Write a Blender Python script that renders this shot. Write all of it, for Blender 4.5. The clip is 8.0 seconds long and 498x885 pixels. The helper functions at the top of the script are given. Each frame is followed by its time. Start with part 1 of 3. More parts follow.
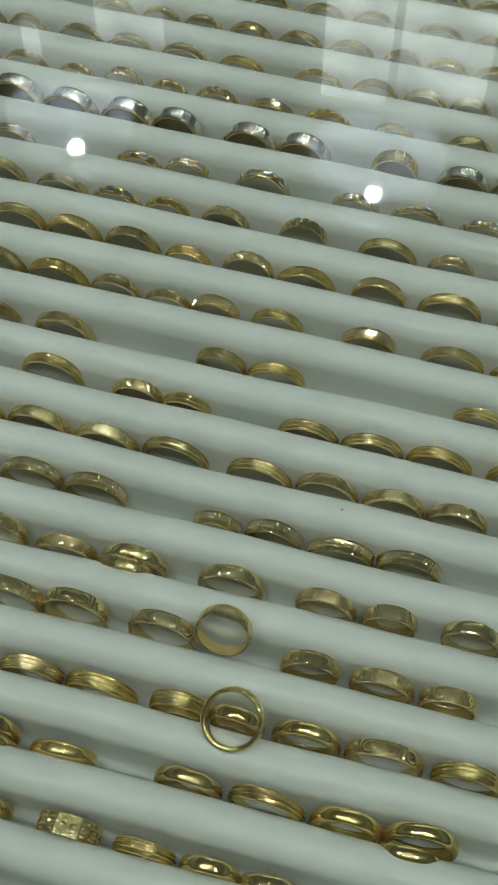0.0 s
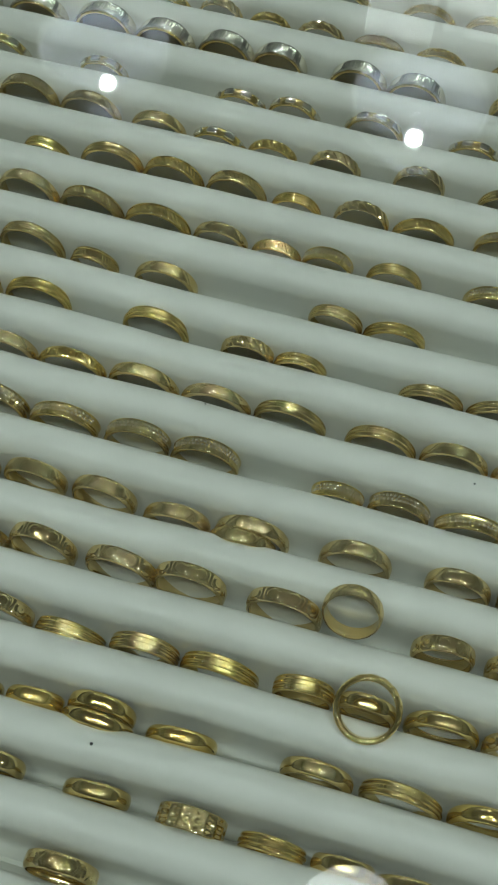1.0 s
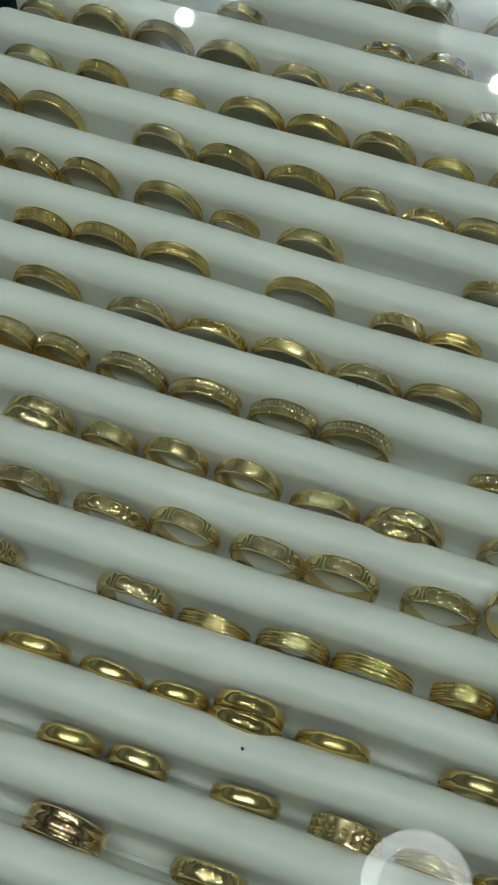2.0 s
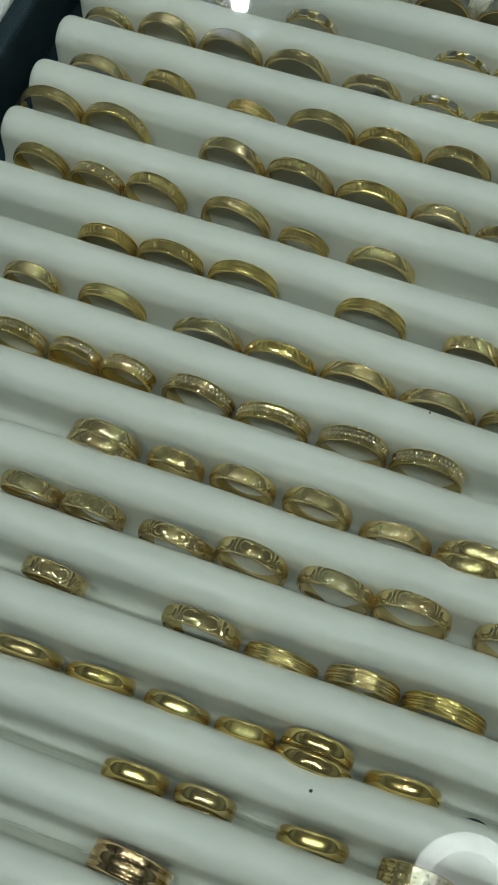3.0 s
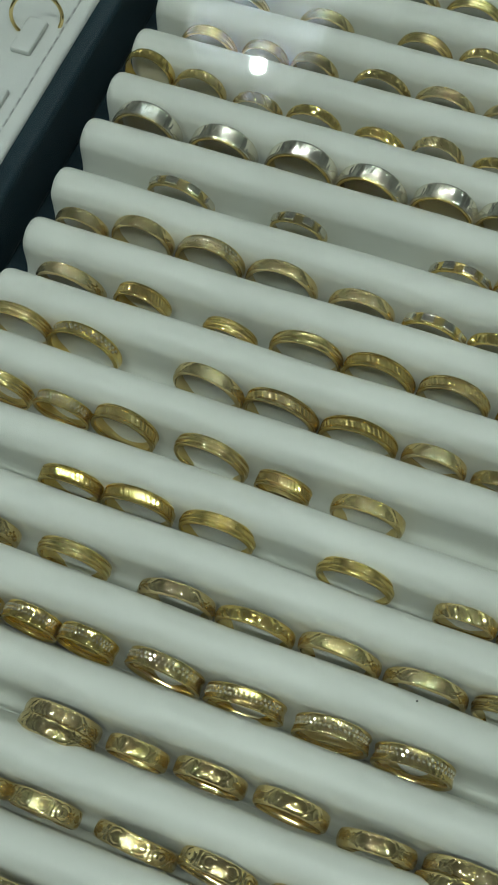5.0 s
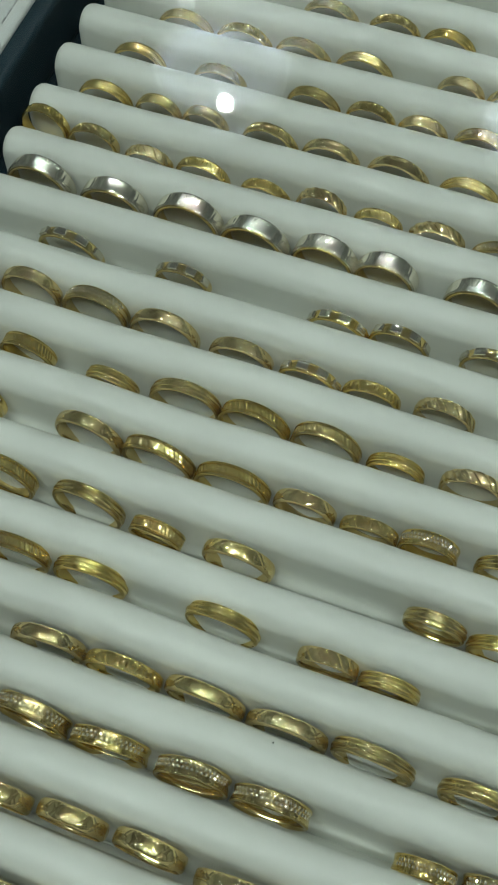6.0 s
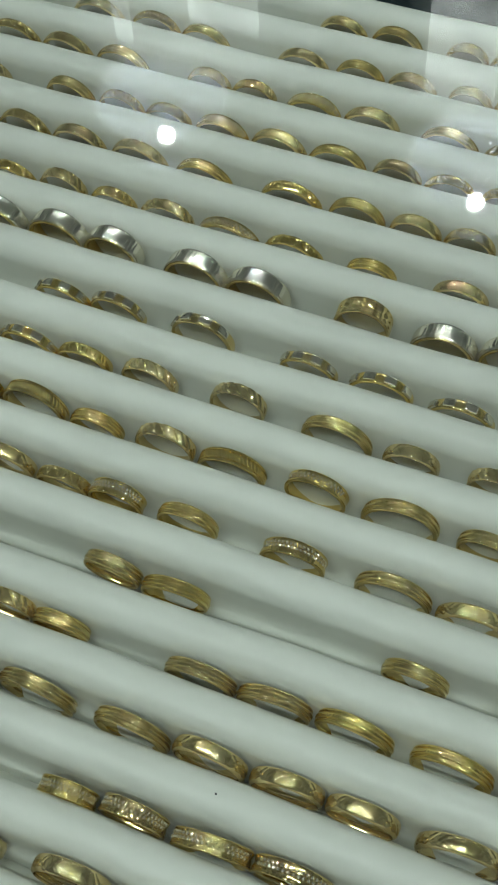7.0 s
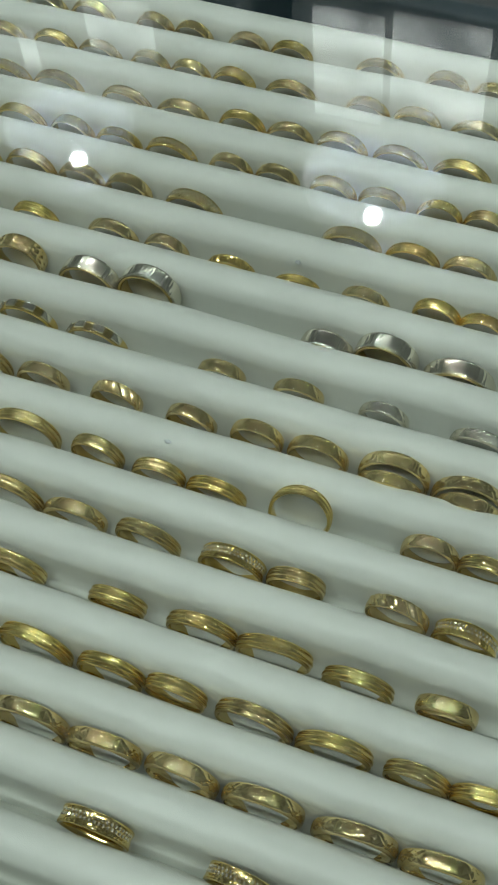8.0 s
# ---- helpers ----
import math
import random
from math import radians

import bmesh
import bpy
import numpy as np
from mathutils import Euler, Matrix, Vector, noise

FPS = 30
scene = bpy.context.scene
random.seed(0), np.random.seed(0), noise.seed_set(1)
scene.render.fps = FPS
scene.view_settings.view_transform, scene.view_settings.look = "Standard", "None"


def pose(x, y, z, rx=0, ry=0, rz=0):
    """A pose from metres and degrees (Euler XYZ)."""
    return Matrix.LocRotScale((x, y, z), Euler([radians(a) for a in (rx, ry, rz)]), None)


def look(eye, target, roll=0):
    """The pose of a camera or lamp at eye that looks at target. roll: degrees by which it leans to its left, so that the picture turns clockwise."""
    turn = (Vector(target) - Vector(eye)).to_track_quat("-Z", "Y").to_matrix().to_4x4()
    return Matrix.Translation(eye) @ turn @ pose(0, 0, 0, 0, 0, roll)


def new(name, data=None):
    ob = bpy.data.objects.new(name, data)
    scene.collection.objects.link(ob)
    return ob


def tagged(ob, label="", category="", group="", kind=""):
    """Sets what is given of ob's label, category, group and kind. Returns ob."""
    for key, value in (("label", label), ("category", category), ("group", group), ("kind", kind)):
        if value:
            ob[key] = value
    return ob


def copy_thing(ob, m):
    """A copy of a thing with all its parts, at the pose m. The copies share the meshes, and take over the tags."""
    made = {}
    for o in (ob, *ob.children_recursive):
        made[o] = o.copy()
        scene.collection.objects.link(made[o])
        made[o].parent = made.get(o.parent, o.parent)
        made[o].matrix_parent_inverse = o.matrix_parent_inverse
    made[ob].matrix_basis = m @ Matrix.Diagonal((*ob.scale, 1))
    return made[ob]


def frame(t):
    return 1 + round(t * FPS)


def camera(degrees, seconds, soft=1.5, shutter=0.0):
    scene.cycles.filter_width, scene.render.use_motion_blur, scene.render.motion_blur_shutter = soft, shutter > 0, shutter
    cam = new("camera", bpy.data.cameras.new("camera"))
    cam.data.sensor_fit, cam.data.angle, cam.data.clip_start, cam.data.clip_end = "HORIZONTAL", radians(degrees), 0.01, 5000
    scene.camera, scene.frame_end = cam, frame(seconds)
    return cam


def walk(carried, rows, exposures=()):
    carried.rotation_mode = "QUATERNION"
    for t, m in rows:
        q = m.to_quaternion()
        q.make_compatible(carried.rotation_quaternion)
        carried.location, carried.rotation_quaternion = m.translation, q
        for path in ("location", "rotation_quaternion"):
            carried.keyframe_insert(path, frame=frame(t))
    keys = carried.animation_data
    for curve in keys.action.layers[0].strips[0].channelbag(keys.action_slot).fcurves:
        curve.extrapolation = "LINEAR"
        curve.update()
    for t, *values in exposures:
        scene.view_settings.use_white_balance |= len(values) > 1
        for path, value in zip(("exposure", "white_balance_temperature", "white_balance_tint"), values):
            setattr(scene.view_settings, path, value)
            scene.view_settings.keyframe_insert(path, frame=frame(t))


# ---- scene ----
cam = camera(23.03, 8.0, soft=1.2)
PATH = [
    (0, (-0.0018, -0.0253, 0.3205), (-0.0575, 0.1853, -0.0149), 0.71),
    (0.5, (-0.0225, -0.0204, 0.3110), (-0.0729, 0.1854, -0.0283), 1.74),
    (1, (-0.0414, -0.0164, 0.3018), (-0.0925, 0.1791, -0.0435), 2.15),
    (1.5, (-0.0602, -0.0097, 0.2952), (-0.1140, 0.1747, -0.0557), 1.92),
    (2, (-0.0768, -0.0055, 0.2896), (-0.1349, 0.1691, -0.0655), 0.82),
    (2.2, (-0.0808, -0.0039, 0.2897), (-0.1405, 0.1665, -0.0672), 0.29),
    (3.3, (-0.0901, 0.0151, 0.2884), (-0.1646, 0.1779, -0.0693), -3.90),
    (3.5, (-0.0928, 0.0229, 0.2889), (-0.1698, 0.1856, -0.0683), -4.38),
    (4, (-0.1017, 0.0428, 0.2863), (-0.1831, 0.2061, -0.0697), -5.17),
    (4.2, (-0.1051, 0.0503, 0.2861), (-0.1879, 0.2146, -0.0691), -5.43),
    (5.3, (-0.0944, 0.0876, 0.2970), (-0.1740, 0.2506, -0.0594), -5.31),
    (5.5, (-0.0894, 0.0899, 0.2998), (-0.1694, 0.2548, -0.0557), -5.29),
    (6, (-0.0673, 0.0937, 0.2998), (-0.1502, 0.2649, -0.0521), -5.22),
    (6.5, (-0.0289, 0.0957, 0.2980), (-0.1167, 0.2734, -0.0495), -5.40),
    (7, (0.0290, 0.0972, 0.2986), (-0.0631, 0.2793, -0.0454), -5.67),
    (7.5, (0.0926, 0.0970, 0.2974), (-0.0027, 0.2843, -0.0429), -6.10),
    (8, (0.1515, 0.0937, 0.2951), (0.0527, 0.2873, -0.0407), -6.85),
]
walk(cam, [(t, look(eye, target, roll)) for t, eye, target, roll in PATH], [(0, -0.36), (2, -0.35), (3.5, -0.22), (5.5, -0.16), (8, -0.14)])

# ---- light ----
world = bpy.data.worlds.new("shop_air")
scene.world = world
world.use_nodes = True
world.node_tree.nodes["Background"].inputs[0].default_value = (0.95, 0.95, 0.84, 1)
world.node_tree.nodes["Background"].inputs[1].default_value = 0.07

# ---- plan ----
PITCH = 0.020          # distance from slot to slot
SLOT_Y = 0.312         # slot number 0
LEFT, RIGHT = -0.2555, 0.262
CREST = -0.0005        # crest of the rolls; ring tops lie near z = 0
GLASS_Z = 0.045
CEILING_Z = 1.75
FLOOR_Z = -0.95


# ---- materials ----
def nodes_of(name):
    m = bpy.data.materials.new(name)
    m.use_nodes = True
    t = m.node_tree
    return m, t.nodes, t.links, t.nodes["Principled BSDF"]


def speckled(name, dark, light, scale, rough, metal=0.0, bump=0.0, bump_scale=800.0, rough_var=0.1, per_object=0.0, sheen=0.0, wave=0.0):
    """Base colour that drifts between two tones, with fine relief and uneven gloss."""
    m, n, l, b = nodes_of(name)
    co = n.new("ShaderNodeTexCoord")
    big = n.new("ShaderNodeTexNoise")
    big.inputs["Scale"].default_value = scale
    big.inputs["Detail"].default_value = 5
    l.new(co.outputs["Object"], big.inputs["Vector"])
    ramp = n.new("ShaderNodeValToRGB")
    ramp.color_ramp.elements[0].position, ramp.color_ramp.elements[0].color = 0.3, (*dark, 1)
    ramp.color_ramp.elements[1].position, ramp.color_ramp.elements[1].color = 0.7, (*light, 1)
    l.new(big.outputs["Fac"], ramp.inputs["Fac"])
    colour = ramp.outputs["Color"]
    if per_object:
        info = n.new("ShaderNodeObjectInfo")
        hsv = n.new("ShaderNodeHueSaturation")
        span = n.new("ShaderNodeMapRange")
        span.inputs["To Min"].default_value, span.inputs["To Max"].default_value = 1 - per_object, 1 + per_object
        l.new(info.outputs["Random"], span.inputs["Value"])
        l.new(span.outputs["Result"], hsv.inputs["Value"])
        l.new(span.outputs["Result"], hsv.inputs["Saturation"])
        l.new(colour, hsv.inputs["Color"])
        colour = hsv.outputs["Color"]
    l.new(colour, b.inputs["Base Color"])
    fine = n.new("ShaderNodeTexNoise")
    fine.inputs["Scale"].default_value = bump_scale
    fine.inputs["Detail"].default_value = 3
    l.new(co.outputs["Object"], fine.inputs["Vector"])
    span = n.new("ShaderNodeMapRange")
    span.inputs["To Min"].default_value, span.inputs["To Max"].default_value = max(0.02, rough - rough_var), min(1, rough + rough_var)
    l.new(fine.outputs["Fac"], span.inputs["Value"])
    l.new(span.outputs["Result"], b.inputs["Roughness"])
    b.inputs["Metallic"].default_value = metal
    if sheen:
        b.inputs["Sheen Weight"].default_value = sheen
    if bump:
        bp = n.new("ShaderNodeBump")
        bp.inputs["Strength"].default_value = bump
        bp.inputs["Distance"].default_value = 0.0003
        l.new(fine.outputs["Fac"], bp.inputs["Height"])
        if wave:
            slow = n.new("ShaderNodeTexNoise")
            slow.inputs["Scale"].default_value = 140
            slow.inputs["Detail"].default_value = 6
            slow.inputs["Distortion"].default_value = 1.2
            l.new(co.outputs["Object"], slow.inputs["Vector"])
            low = n.new("ShaderNodeBump")
            low.inputs["Strength"].default_value, low.inputs["Distance"].default_value = wave, 0.001
            l.new(slow.outputs["Fac"], low.inputs["Height"])
            l.new(low.outputs["Normal"], bp.inputs["Normal"])
        l.new(bp.outputs["Normal"], b.inputs["Normal"])
    return m


def glowing(name, colour, strength):
    m, n, l, b = nodes_of(name)
    b.inputs["Base Color"].default_value = (0.8, 0.8, 0.8, 1)
    b.inputs["Emission Color"].default_value = (*colour, 1)
    b.inputs["Emission Strength"].default_value = strength
    return m


M_FOAM = speckled("white_leatherette", (0.54, 0.55, 0.485), (0.62, 0.63, 0.56), 18, 0.5, bump=0.2, bump_scale=1500, rough_var=0.08, wave=0.22)
M_GOLD = speckled("yellow_gold", (0.69, 0.52, 0.185), (0.82, 0.65, 0.28), 90, 0.08, metal=0.93, bump=0.03, bump_scale=900, rough_var=0.04, per_object=0.08)
M_DIAMOND_CUT = speckled("diamond_cut_gold", (0.71, 0.555, 0.25), (0.84, 0.69, 0.37), 150, 0.07, metal=0.93, rough_var=0.04, per_object=0.06)
M_WHITE_GOLD = speckled("white_gold", (0.70, 0.66, 0.54), (0.82, 0.78, 0.66), 120, 0.12, metal=0.92, rough_var=0.05)
M_ROSE = speckled("rose_gold", (0.74, 0.50, 0.25), (0.84, 0.62, 0.36), 120, 0.15, metal=1, rough_var=0.05)
M_STONE = speckled("clear_stone", (0.78, 0.70, 0.50), (0.92, 0.86, 0.70), 400, 0.06, metal=0.85, rough_var=0.03)
M_NAVY = speckled("navy_leatherette", (0.006, 0.017, 0.023), (0.012, 0.028, 0.036), 30, 0.45, bump=0.3, bump_scale=1200)
M_NAVY.node_tree.nodes["Principled BSDF"].inputs["Specular IOR Level"].default_value = 0.2
M_CREAM = speckled("cream_leatherette", (0.46, 0.47, 0.43), (0.56, 0.57, 0.53), 25, 0.5, bump=0.25, bump_scale=1100)
M_THREAD = speckled("grey_thread", (0.28, 0.28, 0.26), (0.40, 0.40, 0.37), 300, 0.8)
M_COUNTER = speckled("dark_counter_lining", (0.012, 0.014, 0.016), (0.03, 0.033, 0.036), 12, 0.6, bump=0.2)
M_WALL = speckled("painted_wall", (0.34, 0.35, 0.335), (0.42, 0.43, 0.41), 3, 0.7, bump=0.1, bump_scale=200)
M_CEIL = speckled("ceiling_paint", (0.20, 0.205, 0.20), (0.26, 0.265, 0.26), 3, 0.8, bump=0.1, bump_scale=200)
M_FLOOR = speckled("grey_floor_tile", (0.10, 0.10, 0.10), (0.16, 0.16, 0.155), 6, 0.3)
M_WHITE_PLASTIC = speckled("white_lamp_shell", (0.72, 0.72, 0.72), (0.80, 0.80, 0.80), 40, 0.35)
M_CHROME = speckled("brushed_steel", (0.55, 0.55, 0.55), (0.68, 0.68, 0.68), 200, 0.25, metal=1)
M_SPECK = speckled("dark_grit", (0.02, 0.02, 0.02), (0.05, 0.05, 0.05), 900, 0.8)
M_LED = glowing("led_diffuser", (0.905, 1.0, 1.01), 300.0)
M_ADDED_PANEL = glowing("added_panel_glow", (0.905, 1.0, 1.01), 12.0)
M_BULB = glowing("spot_led", (0.90, 0.97, 1.0), 1300.0)
M_HALO = glowing("ring_glow", (0.95, 1.0, 1.0), 6.0)
M_HALO_PLATE = glowing("plate_glow", (0.75, 0.88, 1.0), 0.7)
M_PANEL = glowing("lit_panel", (0.95, 1.0, 0.97), 4.5)


def pane_material(name, least, rough, tint):
    """Clear glass whose gloss grows at a grazing view."""
    m, n, l, b = nodes_of(name)
    out = n["Material Output"]
    clear = n.new("ShaderNodeBsdfTransparent")
    clear.inputs["Color"].default_value = (*tint, 1)
    gloss = n.new("ShaderNodeBsdfGlossy")
    gloss.inputs["Roughness"].default_value = rough
    facing = n.new("ShaderNodeLayerWeight")
    facing.inputs["Blend"].default_value = 0.5
    power = n.new("ShaderNodeMath")
    power.operation = "POWER"
    power.inputs[1].default_value = 5.0
    share = n.new("ShaderNodeMath")
    share.operation = "MULTIPLY_ADD"
    share.inputs[1].default_value, share.inputs[2].default_value = 0.95, least
    mix = n.new("ShaderNodeMixShader")
    l.new(facing.outputs["Facing"], power.inputs[0])
    l.new(power.outputs[0], share.inputs[0])
    l.new(share.outputs[0], mix.inputs[0])
    l.new(clear.outputs[0], mix.inputs[1])
    l.new(gloss.outputs[0], mix.inputs[2])
    l.new(mix.outputs[0], out.inputs["Surface"])
    n.remove(b)
    return m


def frosted(name, veil_share):
    """Lamp glass that scatters a little of the bulb's light."""
    m = pane_material(name, 0.06, 0.10, (0.96, 0.97, 0.98))
    n, l = m.node_tree.nodes, m.node_tree.links
    out = n["Material Output"]
    clear = out.inputs["Surface"].links[0].from_node
    veil = n.new("ShaderNodeBsdfTranslucent")
    veil.inputs["Color"].default_value = (0.85, 0.9, 1.0, 1)
    mix = n.new("ShaderNodeMixShader")
    mix.inputs[0].default_value = veil_share
    l.new(clear.outputs[0], mix.inputs[1])
    milk = n.new("ShaderNodeBsdfDiffuse")
    milk.inputs["Color"].default_value = (0.85, 0.9, 1.0, 1)
    both = n.new("ShaderNodeMixShader")
    l.new(veil.outputs[0], both.inputs[1])
    l.new(milk.outputs[0], both.inputs[2])
    l.new(both.outputs[0], mix.inputs[2])
    l.new(mix.outputs[0], out.inputs["Surface"])
    return m


M_PANE = pane_material("clear_glass", 0.045, 0.012, (0.955, 0.985, 0.968))
M_SHADE = frosted("lamp_glass", 0.24)


# the lit panel shines unevenly, as goods stand before its lamps
pn, pl = M_PANEL.node_tree.nodes, M_PANEL.node_tree.links
spots = pn.new("ShaderNodeTexNoise")
spots.inputs["Scale"].default_value = 16
spots.inputs["Detail"].default_value = 3
where = pn.new("ShaderNodeTexCoord")
pl.new(where.outputs["Object"], spots.inputs["Vector"])
level = pn.new("ShaderNodeMapRange")
level.inputs["From Min"].default_value, level.inputs["From Max"].default_value = 0.35, 0.65
level.inputs["To Min"].default_value, level.inputs["To Max"].default_value = 0.4, 4.2
pl.new(spots.outputs["Fac"], level.inputs["Value"])
pl.new(level.outputs["Result"], pn["Principled BSDF"].inputs["Emission Strength"])


# ---- mesh helpers ----
def mesh_from(name, verts, faces, material, smooth=True):
    me = bpy.data.meshes.new(name)
    me.from_pydata(verts, [], faces)
    me.materials.append(material)
    me.polygons.foreach_set("use_smooth", [smooth] * len(me.polygons))
    me.update()
    return me


def finish(bm, name, material, smooth=False):
    bmesh.ops.recalc_face_normals(bm, faces=bm.faces)
    me = bpy.data.meshes.new(name)
    bm.to_mesh(me)
    bm.free()
    me.materials.append(material)
    me.polygons.foreach_set("use_smooth", [smooth] * len(me.polygons))
    return me


def child(name, me, parent, label=""):
    ob = new(name, me)
    ob.parent = parent
    return tagged(ob, label=label)


def box_bm(x0, x1, y0, y1, z0, z1, bevel=0.0, bm=None):
    bm = bm or bmesh.new()
    made = bmesh.ops.create_cube(bm, size=1, matrix=Matrix.LocRotScale(((x0 + x1) / 2, (y0 + y1) / 2, (z0 + z1) / 2), None, (x1 - x0, y1 - y0, z1 - z0)))
    if bevel:
        edges = {e for v in made["verts"] for e in v.link_edges}
        bmesh.ops.bevel(bm, geom=list(edges), offset=bevel, segments=3, affect="EDGES", profile=0.6)
    return bm


def lathe(name, profile, material, n=32, smooth=True):
    """A turned shape round z, from (radius, height) pairs."""
    verts, faces, k = [], [], len(profile)
    for i in range(n):
        a = 2 * math.pi * i / n
        verts += [(r * math.cos(a), r * math.sin(a), z) for r, z in profile]
    for i in range(n):
        for j in range(k - 1):
            p, q = i * k + j, ((i + 1) % n) * k + j
            faces.append((p, q, q + 1, p + 1))
    return mesh_from(name, verts, faces, material, smooth)


STITCH = finish(box_bm(-0.00025, 0.00025, -0.0015, 0.0015, -0.0004, 0.0002), "stitch", M_THREAD)
TAB = finish(box_bm(-0.0035, 0.0035, -0.0072, 0.0072, -0.0006, 0.0016, 0.0006), "tab", M_CREAM, True)


def hoop_mesh():
    verts, faces, n, m = [], [], 64, 8
    for i in range(n):
        a = 2 * math.pi * i / n
        for j in range(m):
            b = 2 * math.pi * j / m
            r = 0.0082 + 0.00065 * math.cos(b)
            verts.append((r * math.cos(a), r * math.sin(a), 0.00065 * math.sin(b)))
    for i in range(n):
        for j in range(m):
            faces.append((i * m + j, ((i + 1) % n) * m + j, ((i + 1) % n) * m + (j + 1) % m, i * m + (j + 1) % m))
    return mesh_from("hoop_earring", verts, faces, M_GOLD)


HOOP = hoop_mesh()

# ---- the room round the counter ----
def slab(name, x0, x1, y0, y1, z0, z1, material, label, category="", kind="structure", bevel=0.0):
    return tagged(new(name, finish(box_bm(x0, x1, y0, y1, z0, z1, bevel), name, material)), label, category or name.split("_")[0], kind=kind)


slab("floor", -2.6, 2.6, -2.3, 4.3, FLOOR_Z - 0.1, FLOOR_Z, M_FLOOR, "grey polished tile floor of the shop", "floor")
slab("ceiling", -2.6, 2.6, -2.3, 4.3, CEILING_Z, CEILING_Z + 0.1, M_CEIL, "painted shop ceiling with small downlights", "ceiling")
slab("wall_north", -2.5, 2.5, 4.2, 4.3, FLOOR_Z, CEILING_Z, M_WALL, "plain painted shop wall", "wall")
slab("wall_south", -2.5, 2.5, -2.3, -2.2, FLOOR_Z, CEILING_Z, M_WALL, "plain painted shop wall", "wall")
slab("wall_west", -2.6, -2.5, -2.3, 4.3, FLOOR_Z, CEILING_Z, M_WALL, "plain painted shop wall", "wall")
slab("wall_east", 2.5, 2.6, -2.3, 4.3, FLOOR_Z, CEILING_Z, M_WALL, "plain painted shop wall", "wall")

# display counter with its glass top
counter = tagged(new("display_counter"), "glass-topped jewellery display counter with dark lining", "counter")
child("cabinet_body", finish(box_bm(-0.75, 0.75, -0.30, 0.80, FLOOR_Z, -0.034, 0.004), "cabinet_body", M_COUNTER), counter)
for nm, b in (("side_wall", (-0.75, -0.73, -0.30, 0.80)), ("side_wall", (0.73, 0.75, -0.30, 0.80)), ("side_wall", (-0.73, 0.73, -0.30, -0.28)), ("side_wall", (-0.73, 0.73, 0.78, 0.80))):
    child(nm, finish(box_bm(*b, -0.034, GLASS_Z - 0.0005), nm, M_COUNTER), counter)
pane = child("glass_top", finish(box_bm(-0.75, 0.75, -0.30, 0.80, GLASS_Z, GLASS_Z + 0.003), "glass_top", M_PANE), counter, "clear glass top")
pane.visible_shadow = False

# round downlights in two rows over the customer's side
LENS = lathe("lens", [(0.0001, -0.008), (0.014, -0.0075), (0.022, -0.005), (0.0255, 0.0), (0.0255, 0.004)], M_LED, 24)
TRIM = lathe("trim", [(0.0262, 0.004), (0.0268, -0.003), (0.034, -0.004), (0.040, 0.0), (0.040, 0.029), (0.0262, 0.029)], M_WHITE_PLASTIC, 28)
spot = tagged(new("ceiling_downlight"), "small round white ceiling downlight, switched on", "downlight", "downlights in the ceiling")
child("lens", LENS, spot, "glowing lens")
child("trim", TRIM, spot)
spot.matrix_basis = pose(-1.04, -0.10, CEILING_Z - 0.03)
for i in range(9):
    for row_y in (-0.10, -0.50):
        if (i, row_y) != (0, -0.10):
            copy_thing(spot, pose(-1.04 + 0.26 * i, row_y, CEILING_Z - 0.03))


# added ceiling panels, out of view at the far end, light the roll crests
PANEL_GLASS = finish(box_bm(-0.055, 0.055, -0.30, 0.30, -0.006, 0.002, 0.001), "diffuser", M_ADDED_PANEL)
PANEL_FRAME = finish(box_bm(-0.075, 0.075, -0.33, 0.33, 0.002, 0.02, 0.003), "frame", M_WHITE_PLASTIC)
flat = tagged(new("ceiling_light_panel"), "narrow ceiling light panel added out of view to light the rolls from behind", "light panel", "light panels in the ceiling")
child("diffuser", PANEL_GLASS, flat, "glowing diffuser")
child("frame", PANEL_FRAME, flat)
flat.matrix_basis = pose(-1.7, 3.18, CEILING_Z - 0.02)
for i in range(1, 9):
    copy_thing(flat, pose(-1.7 + 0.40 * i, 3.18, CEILING_Z - 0.02))


# pendant spot lamps whose reflections lie on the glass
def pendant(x, y, z, size=1.0):
    lamp = tagged(new("pendant_spot_lamp"), "clear bell-shaped pendant lamp with a bright bulb", "lamp", "pendant lamps")
    lamp.location = (x, y, z)
    child("bulb", lathe("bulb", [(0.0001, -0.0052), (0.0048, -0.0044), (0.0080, -0.0026), (0.0092, 0.0), (0.0080, 0.0026), (0.0048, 0.0044), (0.0001, 0.0050)], M_BULB, 20), lamp, "bright white bulb")
    child("socket", lathe("socket", [(0.009, 0.012), (0.011, 0.014), (0.011, 0.045), (0.006, 0.05)], M_CHROME, 20), lamp, "steel socket")
    bell = [(0.016, 0.040), (0.030, 0.030), (0.046, 0.006), (0.060, -0.028), (0.072, -0.058)]
    shade = child("shade", lathe("shade", [(r * size, h) for r, h in bell] + [((r - 0.002) * size, h) for r, h in reversed(bell)], M_SHADE, 48), lamp, "clear glass bell shade")
    shade.visible_shadow = False
    lip = [(0.0700, -0.030), (0.0735, -0.048), (0.0765, -0.066), (0.0780, -0.066), (0.0750, -0.048), (0.0715, -0.030), (0.0700, -0.030)]
    child("rim", lathe("rim", [(r * size, h) for r, h in lip], M_WHITE_PLASTIC, 48), lamp)
    child("rod", lathe("rod", [(0.0035, 0.045), (0.0035, CEILING_Z - z)], M_CHROME, 10), lamp)
    return lamp


pendant(-0.505, 1.017, 0.853)
pendant(-0.128, 1.012, 0.824)

